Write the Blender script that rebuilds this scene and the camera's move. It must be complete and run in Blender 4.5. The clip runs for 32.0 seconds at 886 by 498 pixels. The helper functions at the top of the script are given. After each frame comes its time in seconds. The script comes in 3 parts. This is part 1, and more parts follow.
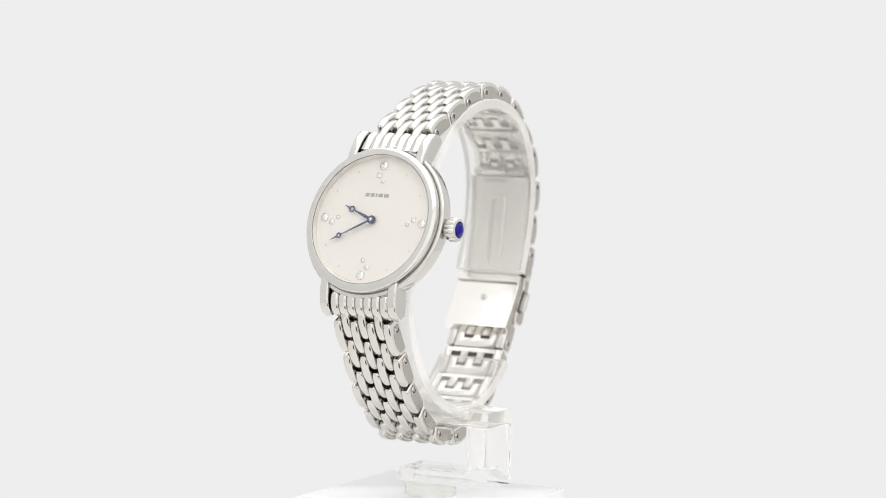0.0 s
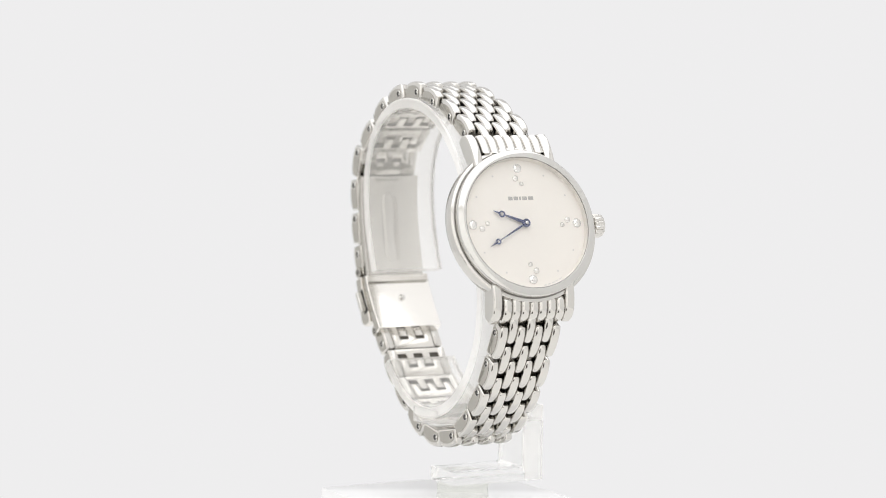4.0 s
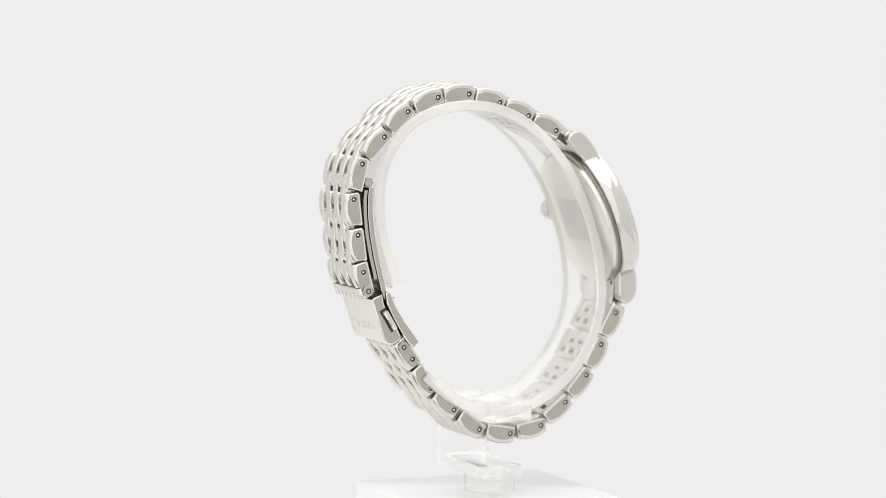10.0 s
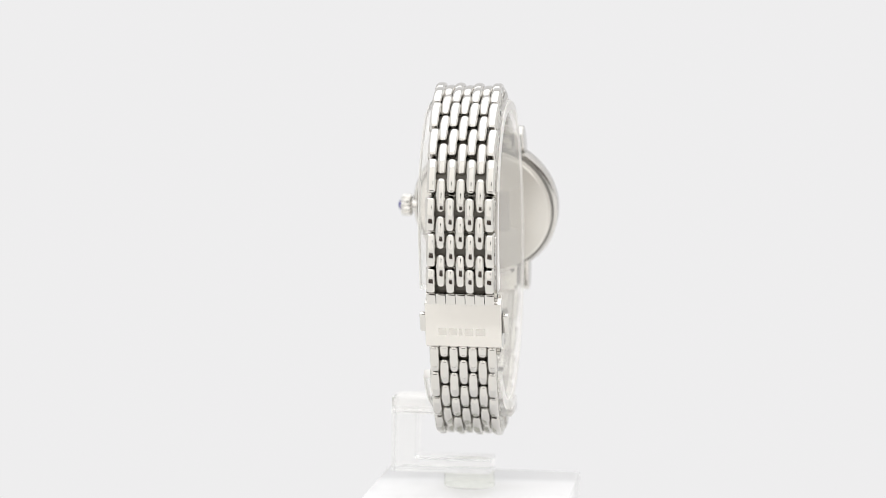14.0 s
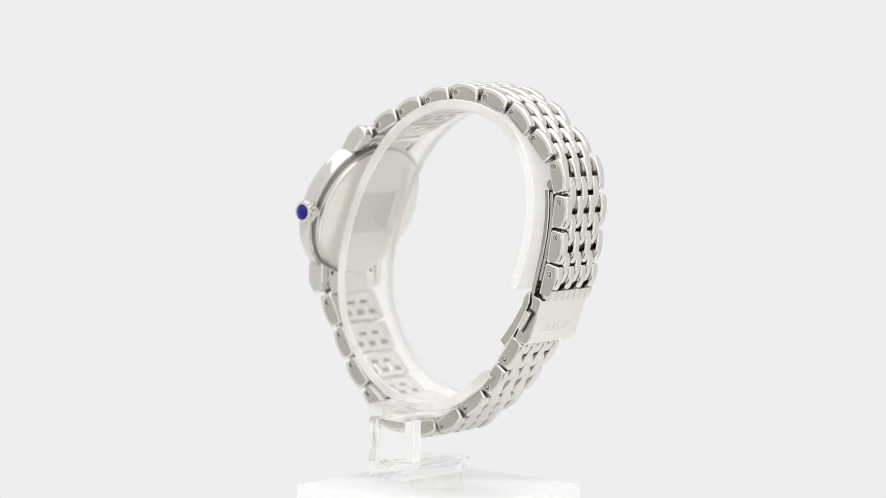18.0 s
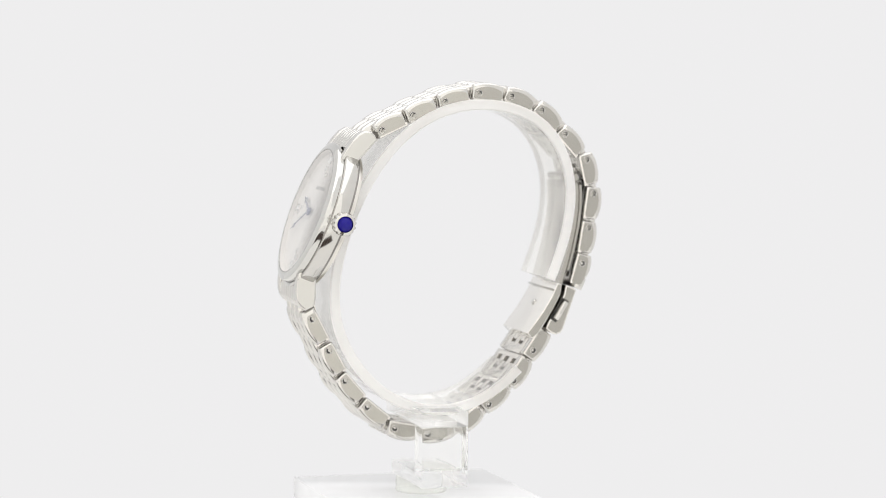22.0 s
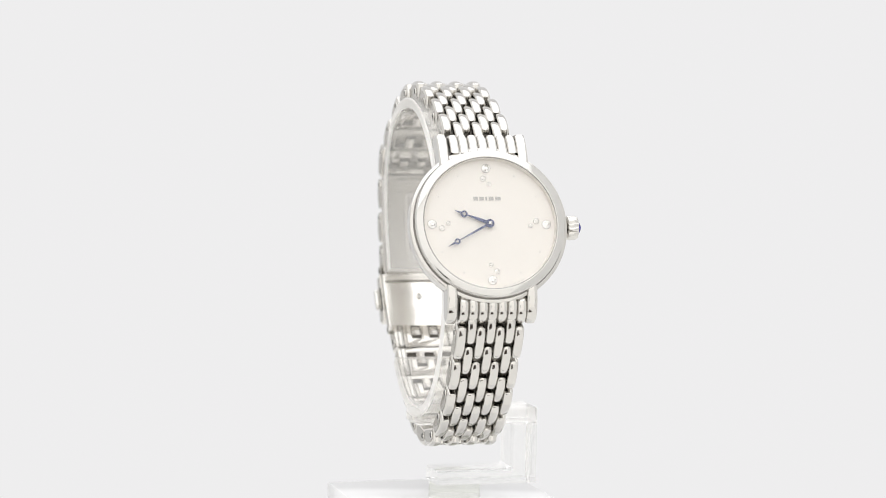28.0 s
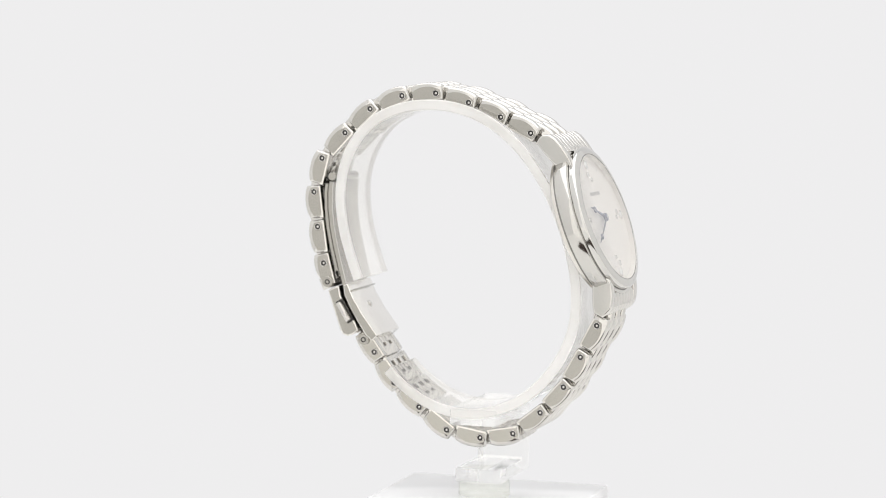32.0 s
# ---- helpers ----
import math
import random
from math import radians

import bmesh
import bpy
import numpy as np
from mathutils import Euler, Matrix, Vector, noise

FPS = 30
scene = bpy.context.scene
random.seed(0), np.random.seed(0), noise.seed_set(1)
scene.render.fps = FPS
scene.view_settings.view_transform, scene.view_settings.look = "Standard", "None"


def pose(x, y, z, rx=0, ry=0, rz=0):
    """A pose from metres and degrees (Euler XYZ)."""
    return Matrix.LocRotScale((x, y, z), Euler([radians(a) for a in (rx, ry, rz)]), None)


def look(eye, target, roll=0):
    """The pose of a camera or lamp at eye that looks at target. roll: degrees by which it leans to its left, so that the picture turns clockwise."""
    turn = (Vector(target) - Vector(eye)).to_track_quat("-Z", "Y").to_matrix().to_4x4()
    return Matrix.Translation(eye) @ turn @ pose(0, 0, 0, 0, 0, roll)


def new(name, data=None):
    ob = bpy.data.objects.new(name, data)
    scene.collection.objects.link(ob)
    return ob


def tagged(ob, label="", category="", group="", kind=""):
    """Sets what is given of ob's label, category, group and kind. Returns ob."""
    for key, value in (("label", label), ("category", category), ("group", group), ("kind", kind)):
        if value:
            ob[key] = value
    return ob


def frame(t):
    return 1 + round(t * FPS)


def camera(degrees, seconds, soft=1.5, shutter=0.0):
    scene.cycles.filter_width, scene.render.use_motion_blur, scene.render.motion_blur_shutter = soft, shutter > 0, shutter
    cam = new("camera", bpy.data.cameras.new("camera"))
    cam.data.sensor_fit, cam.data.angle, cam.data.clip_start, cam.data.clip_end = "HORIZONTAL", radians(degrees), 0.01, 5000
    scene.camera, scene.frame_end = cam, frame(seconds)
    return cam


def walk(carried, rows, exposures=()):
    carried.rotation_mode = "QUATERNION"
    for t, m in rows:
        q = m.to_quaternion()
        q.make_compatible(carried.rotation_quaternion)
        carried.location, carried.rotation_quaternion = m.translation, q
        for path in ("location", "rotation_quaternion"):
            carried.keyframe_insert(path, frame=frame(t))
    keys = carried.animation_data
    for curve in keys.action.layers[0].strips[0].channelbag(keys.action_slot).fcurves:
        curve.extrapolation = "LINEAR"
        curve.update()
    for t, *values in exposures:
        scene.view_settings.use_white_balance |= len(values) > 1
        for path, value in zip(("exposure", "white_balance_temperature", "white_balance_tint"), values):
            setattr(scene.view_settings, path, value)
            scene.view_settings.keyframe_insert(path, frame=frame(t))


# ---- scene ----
MM = 0.001
SPIN = 14.4337          # degrees per second of the turntable
START = -33.28          # its angle at the start
cam = camera(18.236, 32.0, soft=0.82)
EYE = (0.0, -0.522, 0.09355)
SIGHT = look(EYE, (-0.00305, 0.0, 0.04634), 0.83)
cam.data.dof.use_dof, cam.data.dof.focus_distance, cam.data.dof.aperture_fstop = True, 0.505, 17.0
walk(cam, [(0, SIGHT), (32, SIGHT)], [(0, 0.0), (32, 0.0)])


# ---- light ----
def area(name, eye, target, sx, sy, watts, color=(1, 1, 1)):
    d = bpy.data.lights.new(name, "AREA")
    d.shape, d.size, d.size_y, d.energy, d.color = "RECTANGLE", sx, sy, watts, color
    ob = new(name, d)
    ob.matrix_basis = look(eye, target)
    return ob


world = bpy.data.worlds.new("studio_dim")
scene.world = world
world.use_nodes = True
world.node_tree.nodes["Background"].inputs[0].default_value = (0.9, 0.92, 1.0, 1)
world.node_tree.nodes["Background"].inputs[1].default_value = 0.05
area("softbox_top", (0, -0.03, 0.585), (0, -0.03, 0), 0.78, 1.08, 3.05, (0.965, 0.975, 1.0))


# ---- materials ----
def material(name, color, rough=0.5, metal=0.0, vary=0.06, scale=200.0, bump=0.0, bump_scale=2000.0, stretch=(1, 1, 1), rough_vary=0.0, **more):
    """A surface with two scales of variation: patches in colour and gloss, and fine relief."""
    mat = bpy.data.materials.new(name)
    mat.use_nodes = True
    nt = mat.node_tree
    b = nt.nodes["Principled BSDF"]
    b.inputs["Roughness"].default_value, b.inputs["Metallic"].default_value = rough, metal
    for key, value in more.items():
        b.inputs[key.replace("_", " ")].default_value = value
    co = nt.nodes.new("ShaderNodeTexCoord")
    mp = nt.nodes.new("ShaderNodeMapping")
    mp.inputs["Scale"].default_value = stretch
    nt.links.new(co.outputs["Object"], mp.inputs[0])
    n1 = nt.nodes.new("ShaderNodeTexNoise")
    n1.inputs["Scale"].default_value, n1.inputs["Detail"].default_value = scale, 4
    nt.links.new(mp.outputs[0], n1.inputs[0])
    mix = nt.nodes.new("ShaderNodeMix")
    mix.data_type = "RGBA"
    mix.inputs[6].default_value = (*[c * (1 - vary) for c in color], 1)
    mix.inputs[7].default_value = (*[min(1, c * (1 + vary)) for c in color], 1)
    nt.links.new(n1.outputs[0], mix.inputs[0])
    nt.links.new(mix.outputs[2], b.inputs["Base Color"])
    n2 = nt.nodes.new("ShaderNodeTexNoise")
    n2.inputs["Scale"].default_value, n2.inputs["Detail"].default_value = bump_scale, 3
    nt.links.new(mp.outputs[0], n2.inputs[0])
    if rough_vary:
        r = nt.nodes.new("ShaderNodeMapRange")
        r.inputs["To Min"].default_value, r.inputs["To Max"].default_value = max(0, rough - rough_vary), rough + rough_vary
        nt.links.new(n2.outputs[0], r.inputs[0])
        nt.links.new(r.outputs[0], b.inputs["Roughness"])
    if bump:
        bn = nt.nodes.new("ShaderNodeBump")
        bn.inputs["Strength"].default_value, bn.inputs["Distance"].default_value = bump, 0.00005
        nt.links.new(n2.outputs[0], bn.inputs["Height"])
        nt.links.new(bn.outputs[0], b.inputs["Normal"])
    return mat


STEEL = material("polished_steel", (0.625, 0.61, 0.582), 0.085, 1.0, 0.02, 300, 0.015, 1500, rough_vary=0.03)
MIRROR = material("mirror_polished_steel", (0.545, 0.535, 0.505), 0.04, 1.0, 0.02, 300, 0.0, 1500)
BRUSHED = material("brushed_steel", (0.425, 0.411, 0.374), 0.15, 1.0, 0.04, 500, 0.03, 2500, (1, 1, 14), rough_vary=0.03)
SATIN = material("satin_steel", (0.717, 0.693, 0.654), 0.22, 1.0, 0.03, 400, 0.01, 2500, (1, 8, 1), rough_vary=0.01)
BLADE = material("satin_blade_steel", (0.61, 0.592, 0.565), 0.22, 1.0, 0.04, 300, 0.015, 2500, (1, 8, 1), rough_vary=0.03)
PLATE = material("mirror_clasp_plate_steel", (0.84, 0.82, 0.785), 0.16, 1.0, 0.02, 300, 0.01, 1500, rough_vary=0.02)
CASEBACK = material("satin_case_back_steel", (0.709, 0.684, 0.641), 0.28, 1.0, 0.03, 400, 0.01, 2500, (1, 8, 1), rough_vary=0.01)
# dark tone stands for the deep shade between the link pieces
GAP_SHADE = material("gap_shade_steel", (0.12, 0.112, 0.1), 0.45, 0.8, 0.1, 500)
BEZEL = material("polished_bezel_steel", (0.6, 0.592, 0.57), 0.09, 1.0, 0.02, 300, 0.015, 1500, rough_vary=0.03)
BAND = material("polished_case_band", (0.585, 0.572, 0.545), 0.1, 1.0, 0.02, 300, 0.01, 1500, rough_vary=0.03)
FROST = material("frosted_acrylic_edge", (0.94, 0.93, 0.91), 0.35, 0.0, 0.005, 400, 0.05, 3000, Transmission_Weight=0.45, IOR=1.1)
# dark steel that carries the shade of narrow seams and grooves
SEAM_SHADE = material("seam_shade_steel", (0.26, 0.25, 0.235), 0.4, 0.9, 0.1, 500)
# near-black colour painted in for the shade inside holes and slots
RECESS_SHADE = material("recess_shade", (0.05, 0.048, 0.045), 0.5, 0.6, 0.1)
DIAL = material("cream_dial", (0.885, 0.845, 0.788), 0.48, 0.22, 0.012, 600, 0.02, 5000, Sheen_Weight=0.3, Sheen_Roughness=0.35)
BLUE = material("blued_steel", (0.10, 0.115, 0.20), 0.16, 1.0, 0.08, 900)
SILVER = material("silver_print", (0.7, 0.68, 0.65), 0.35, 0.7, 0.05)
PRINT = material("grey_metal_print", (0.43, 0.415, 0.395), 0.35, 0.7, 0.05)
SETTING = material("grey_rhodium_setting", (0.74, 0.725, 0.7), 0.25, 1.0, 0.05)
STONE = material("clear_crystal_stone", (0.76, 0.75, 0.73), 0.05, 0.9, 0.01)
SMALL_STONE = material("small_crystal_stone", (0.84, 0.81, 0.775), 0.15, 0.4, 0.01)
CABOCHON = material("blue_cabochon", (0.008, 0.004, 0.21), 0.08, 0.0, 0.12, 400, Specular_IOR_Level=0.25)
GLASS = material("watch_glass", (1, 1, 1), 0.0, 0.0, 0.0, Transmission_Weight=1.0, IOR=1.42)
FOOT = material("clear_foot_acrylic", (0.995, 0.995, 0.985), 0.01, 0.0, 0.0, Transmission_Weight=0.95, IOR=1.2)
# white share stands in for the glare mirrored on clear acrylic
GLARE_VEIL = material("glare_veiled_acrylic", (0.995, 0.99, 0.975), 0.0, 0.0, 0.004, 120, 0, 900, Transmission_Weight=0.8, IOR=1.13)
PAD = material("clear_gel_pad", (0.98, 0.99, 0.95), 0.25, 0.0, 0.01, 300, 0.1, 900, Transmission_Weight=0.82, IOR=1.05)
FILM = material("protective_film", (0.53, 0.51, 0.485), 0.34, 0.7, 0.04, 500)
PLINTH = material("white_gloss_acrylic", (0.86, 0.86, 0.865), 0.12, 0.0, 0.01, 60, 0.01, 400)
CLOTH = material("white_tent_cloth", (0.74, 0.735, 0.725), 0.9, 0.0, 0.02, 12, 0.3, 900)
FLOOR = material("white_gloss_board", (0.91, 0.905, 0.89), 0.5, 0.0, 0.01, 12, 0.1, 900)
BLACK = material("matt_black_plastic", (0.012, 0.012, 0.012), 0.6, 0.0, 0.2, 80, 0.2, 1500)
BROWN = material("dark_brown_metal", (0.035, 0.02, 0.014), 0.5, 0.3, 0.2, 80, 0.2, 1500)
MIRRORED_PATCH = material("dark_brown_patch", (0.035, 0.02, 0.015), 0.8, 0.0, 0.2, 80, 0.4, 1500)


def glow_cloth(name, color, strength, base=0.0):
    """Tent cloth given an added even glow; it also scatters what falls on it."""
    mat = bpy.data.materials.new(name)
    mat.use_nodes = True
    b = mat.node_tree.nodes["Principled BSDF"]
    b.inputs["Base Color"].default_value = (base, base, base, 1)
    b.inputs["Roughness"].default_value = 1.0
    b.inputs["Specular IOR Level"].default_value = 0.0
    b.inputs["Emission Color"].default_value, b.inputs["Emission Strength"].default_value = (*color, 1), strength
    return mat


# backdrop held evenly bright by emission, with no lamp behind it
GLOW_CLOTH = glow_cloth("glowing_white_cloth", (0.858, 0.853, 0.858), 1.0)
# side and front walls glow as added fill for steel and dial
SIDE_CLOTH = glow_cloth("glowing_side_cloth", (1.0, 0.985, 0.97), 0.37, 0.55)
FRONT_CLOTH = glow_cloth("glowing_front_cloth", (1.0, 0.965, 0.9), 0.52, 0.8)


# ---- mesh helpers ----
def mesh_object(name, bm, mat, sharp=35):
    me = bpy.data.meshes.new(name)
    bmesh.ops.recalc_face_normals(bm, faces=bm.faces)
    bm.to_mesh(me)
    bm.free()
    for m in mat if isinstance(mat, (list, tuple)) else [mat]:
        me.materials.append(m)
    me.polygons.foreach_set("use_smooth", [True] * len(me.polygons))
    me.set_sharp_from_angle(angle=radians(sharp))
    return new(name, me)


def part(name, bm, mat, parent, label="", at=None, sharp=35):
    ob = mesh_object(name, bm, mat, sharp)
    ob.parent = parent
    if at is not None:
        ob.matrix_basis = at
    if label:
        ob["label"] = label
    return ob


def share(name, source, parent, at):
    ob = new(name, source.data)
    ob.parent, ob.matrix_basis = parent, at
    return ob


def thing(name, label, category, at=None):
    ob = new(name)
    ob.empty_display_size = 0.01
    if at is not None:
        ob.matrix_basis = at
    return tagged(ob, label, category)


def box(bm, x0, x1, y0, y1, z0, z1, bevel=0.0, m=None, index=0):
    """A box in millimetres with rounded edges."""
    c = ((x0 + x1) / 2 * MM, (y0 + y1) / 2 * MM, (z0 + z1) / 2 * MM)
    mat = (m or Matrix()) @ Matrix.LocRotScale(c, None, (abs(x1 - x0) * MM, abs(y1 - y0) * MM, abs(z1 - z0) * MM))
    vs = bmesh.ops.create_cube(bm, size=1.0, matrix=mat)["verts"]
    fs = {f for v in vs for f in v.link_faces}
    for f in fs:
        f.material_index = index
    if bevel:
        es = list({e for v in vs for e in v.link_edges})
        r = bmesh.ops.bevel(bm, geom=es, offset=bevel * MM, segments=2, profile=0.5, affect="EDGES")
        for f in r["faces"]:
            f.material_index = index
    return bm


def lathe(bm, profile, seg=96, m=None, index=0, close=False):
    """Turns a profile of (radius, height) in millimetres round z."""
    m = m or Matrix()
    rings = []
    for r, h in profile:
        if r < 1e-6:
            rings.append([bm.verts.new(m @ Vector((0, 0, h * MM)))])
        else:
            rings.append([bm.verts.new(m @ Vector((r * MM * math.cos(a), r * MM * math.sin(a), h * MM))) for a in (2 * math.pi * i / seg for i in range(seg))])
    pairs = list(zip(rings, rings[1:])) + ([(rings[-1], rings[0])] if close else [])
    for a, b in pairs:
        for i in range(seg):
            j = (i + 1) % seg
            if len(a) == 1 and len(b) > 1:
                f = bm.faces.new((a[0], b[i], b[j]))
            elif len(b) == 1 and len(a) > 1:
                f = bm.faces.new((a[i], a[j], b[0]))
            elif len(a) > 1:
                f = bm.faces.new((a[i], a[j], b[j], b[i]))
            else:
                continue
            f.material_index = index
    return bm


def inset(poly, d):
    """A closed polygon moved inwards by d."""
    n, out = len(poly), []
    area2 = sum(poly[i][0] * poly[(i + 1) % n][1] - poly[(i + 1) % n][0] * poly[i][1] for i in range(n))
    s = 1 if area2 > 0 else -1
    for i in range(n):
        a, b, c = Vector(poly[i - 1]), Vector(poly[i]), Vector(poly[(i + 1) % n])
        u, v = (b - a).normalized(), (c - b).normalized()
        k = Vector((-(u + v).y, (u + v).x)) * s
        k = k.normalized() if k.length > 1e-9 else Vector((-u.y, u.x)) * s
        out.append(b + k * d)
    return out


def slab(bm, poly, x0, x1, round_by=0.2, crown=0.0, m=None, steps=3, caps=True):
    """A polygon of (y, z) in millimetres drawn out along x, its rims rounded and its faces crowned by a little."""
    m = m or Matrix()
    w, mid = (x1 - x0) / 2, (x0 + x1) / 2
    stations = []
    for i in range(steps + 1):
        a = math.pi / 2 * i / steps
        stations.append((-w + round_by * (1 - math.cos(a)), round_by * (1 - math.sin(a))))
    inner = [-0.7, -0.35, 0.0, 0.35, 0.7] if crown else []
    st = stations + [(k * (w - round_by), 0.0) for k in inner] + [(-x, d) for x, d in reversed(stations)]
    rings = []
    for x, d in st:
        e = d + crown * (x / w) ** 2
        rings.append([bm.verts.new(m @ Vector(((mid + x) * MM, p[0] * MM, p[1] * MM))) for p in inset(poly, e)])
    n = len(poly)
    for a, b in zip(rings, rings[1:]):
        for i in range(n):
            bm.faces.new((a[i], a[(i + 1) % n], b[(i + 1) % n], b[i]))
    if caps:
        bm.faces.new(rings[0]), bm.faces.new(rings[-1])
    return bm


def sweep(bm, points, x0, x1, thick, bevel=0.0):
    """A strip of even thickness along points of (y, z) in millimetres, x0 to x1 wide, with chamfered rims."""
    n = len(points)
    rings = []
    for i, p in enumerate(points):
        a, b = Vector(points[max(0, i - 1)]), Vector(points[min(n - 1, i + 1)])
        t = (b - a).normalized()
        k = Vector((-t.y, t.x)) * thick / 2
        p = Vector(p)
        if bevel:
            s = 1 - bevel / (thick / 2)
            ring = [(x0 + bevel, p + k), (x1 - bevel, p + k), (x1, p + k * s), (x1, p - k * s), (x1 - bevel, p - k), (x0 + bevel, p - k), (x0, p - k * s), (x0, p + k * s)]
        else:
            ring = [(x0, p + k), (x1, p + k), (x1, p - k), (x0, p - k)]
        rings.append([bm.verts.new((x * MM, q.x * MM, q.y * MM)) for x, q in ring])
    c = len(rings[0])
    for a, b in zip(rings, rings[1:]):
        for i in range(c):
            bm.faces.new((a[i], a[(i + 1) % c], b[(i + 1) % c], b[i]))
    bm.faces.new(rings[0]), bm.faces.new(rings[-1])
    return bm


def along(y, z, degrees, x=0.0):
    """The pose of a piece whose own y runs along the strap and whose z points out of it."""
    return pose(x * MM, y * MM, z * MM, degrees, 0, 0)


# ---- the light tent ----
def tent():
    def wall(name, mat, x0, x1, y0, y1, z0, z1, label):
        bm = box(bmesh.new(), x0 * 1000, x1 * 1000, y0 * 1000, y1 * 1000, z0 * 1000, z1 * 1000)
        return tagged(mesh_object(name, bm, mat), label, "wall", kind="structure")

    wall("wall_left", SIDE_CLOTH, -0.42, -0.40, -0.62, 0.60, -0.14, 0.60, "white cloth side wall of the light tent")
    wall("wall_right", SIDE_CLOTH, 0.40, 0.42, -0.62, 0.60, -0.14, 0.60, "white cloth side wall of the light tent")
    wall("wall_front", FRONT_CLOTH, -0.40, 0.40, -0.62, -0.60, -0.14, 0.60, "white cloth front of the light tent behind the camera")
    wall("ceiling", CLOTH, -0.42, 0.42, -0.62, 0.60, 0.60, 0.62, "white cloth ceiling of the light tent")
    wall("floor", FLOOR, -0.42, 0.42, -0.62, 0.60, -0.16, -0.14, "plain white board floor of the light tent")
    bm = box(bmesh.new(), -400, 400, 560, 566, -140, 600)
    tagged(mesh_object("backdrop", bm, GLOW_CLOTH), "plain bright white backdrop cloth with an added even glow", "backdrop", kind="structure")
    # unseen dark patch, added where the polished steel mirrors a dark area
    bm = box(bmesh.new(), -130, 130, -400, -242, -140, -136, 1.0)
    tagged(mesh_object("mirrored_patch", bm, MIRRORED_PATCH), "unseen dark brown patch on the tent floor, mirrored in the steel", "mat")


def build_camera_rig():
    """The black camera that films the watch, which the polished steel mirrors."""
    ob = thing("film_camera", "black camera with a round lens on a slim post", "camera")
    part("body", box(bmesh.new(), -82, -24, -596, -556, 26, 134, 6.0), BLACK, ob, "matt black camera body")
    part("lens_mount", box(bmesh.new(), -26, 16, -596, -562, 74, 112, 5.0), BLACK, ob, "black lens mount")
    lens = lathe(bmesh.new(), [(0, 10), (11, 10), (12, 26), (15, 26), (16, 24), (16, -3), (0, -3)], 48, pose(0, -0.558, 0.0936, 90, 0, 0))
    part("lens", lens, BLACK, ob, "short black lens barrel")
    part("post", box(bmesh.new(), -56, -48, -592, -584, -140, 20, 2.0), BROWN, ob, "dark brown tripod post")
    part("plate", box(bmesh.new(), -72, -32, -596, -566, 19, 25.5, 2.0), BROWN, ob, "dark brown tripod plate")


tent()
build_camera_rig()


# ---- the plinth ----
def build_plinth():
    ob = thing("plinth", "glossy white square display plinth turning under the stand", "plinth")
    bm = box(bmesh.new(), -19.24, 19.24, -19.74, 19.74, -140, 0, 0.25, pose(-2.26 * MM, -6.47 * MM, 0, 0, 0, 4.77))
    part("block", bm, PLINTH, ob)
    return ob


# ---- the acrylic stand ----
RING = (-3.0, 46.2, 30.0, 21.4, 64.6)   # centre y, z, half axes, lean of the long axis


BENT = ((-95, -0.2), (-83, -0.3), (-68, 0.17), (-53, 1.49), (-38, 1.82), (-23, 1.65), (-8, 0.98), (7, 0.05), (22, 0.05), (37, 0.64), (52, 1.0), (67, 0.86), (82, 0.62), (97, 0.28), (112, 0.5), (127, 0.8), (142, 0.55), (157, -0.3), (172, 0.07), (187, 0.59), (202, 2.05), (217, 3.4), (232, 4.18), (250, 3.7))


def on_ring(a, out=0.0):
    """A point of the hand-bent strip: an ellipse with its unevenness."""
    cy, cz, p, q, lean = RING
    out += np.mean([np.interp(a + d, *zip(*BENT)) for d in (-12, -6, 0, 6, 12)])
    u, v = (p + out) * math.cos(radians(a)), (q + out) * math.sin(radians(a))
    c, s = math.cos(radians(lean)), math.sin(radians(lean))
    return (cy + c * u - s * v, cz + s * u + c * v)


def build_stand():
    ob = thing("watch_stand", "clear acrylic C-shaped watch stand with a bent foot", "stand")
    pts = [on_ring(a, -1.0) for a in np.linspace(-83, 244, 240)]
    bm = sweep(bmesh.new(), pts, -7.35, 7.35, 2.0, 0.25)
    bm.normal_update()
    for f in bm.faces:
        if abs(f.normal.x) > 0.5 or len(f.verts) > 4:
            f.material_index = 1
    cuff = part("cuff", bm, [GLARE_VEIL, FROST], ob, "clear acrylic open cuff")
    foot = bmesh.new()
    swap = Matrix(((0, 1, 0, 0), (1, 0, 0, 0), (0, 0, 1, 0), (0, 0, 0, 1)))
    outer = [(10.6, 14.28), (15.25, 14.28), (15.25, 3.0), (-4.0, 3.0), (-4.0, 5.5), (10.2, 5.5), (10.6, 5.9)]
    slab(foot, outer, -4.5, 4.5, 0.15, 0, Matrix.Translation((0, -6.55 * MM, 0)) @ swap, 2)
    plate = box(bmesh.new(), -8.0, 15.25, -11.05, -2.05, 14.3, 17.3, 0.25)
    plate_ob = part("top_plate", plate, GLARE_VEIL, ob, "clear acrylic top plate")
    plate_ob.visible_shadow = False
    pad = bmesh.new()
    lathe(pad, [(0, 2.98), (4.5, 2.98), (4.75, 2.8), (4.85, 2.0), (4.8, 0.9), (4.95, 0.2), (4.8, 0.02), (0, 0.02)], 40, pose(0.5 * MM, -6.5 * MM, 0))
    pad_ob = part("pad", pad, PAD, ob, "clear greenish round sticky pad")
    pad_ob.visible_shadow = False
    foot_ob = part("foot", foot, FOOT, ob, "clear acrylic bent foot")
    for o in (cuff, foot_ob):
        o.visible_shadow = False
    return ob


# ---- the watch ----
TILT = 20.5
HUB = (0.4, -28.64, 53.47)
TWIST = -2.4                                                        # the head's turn against the strap
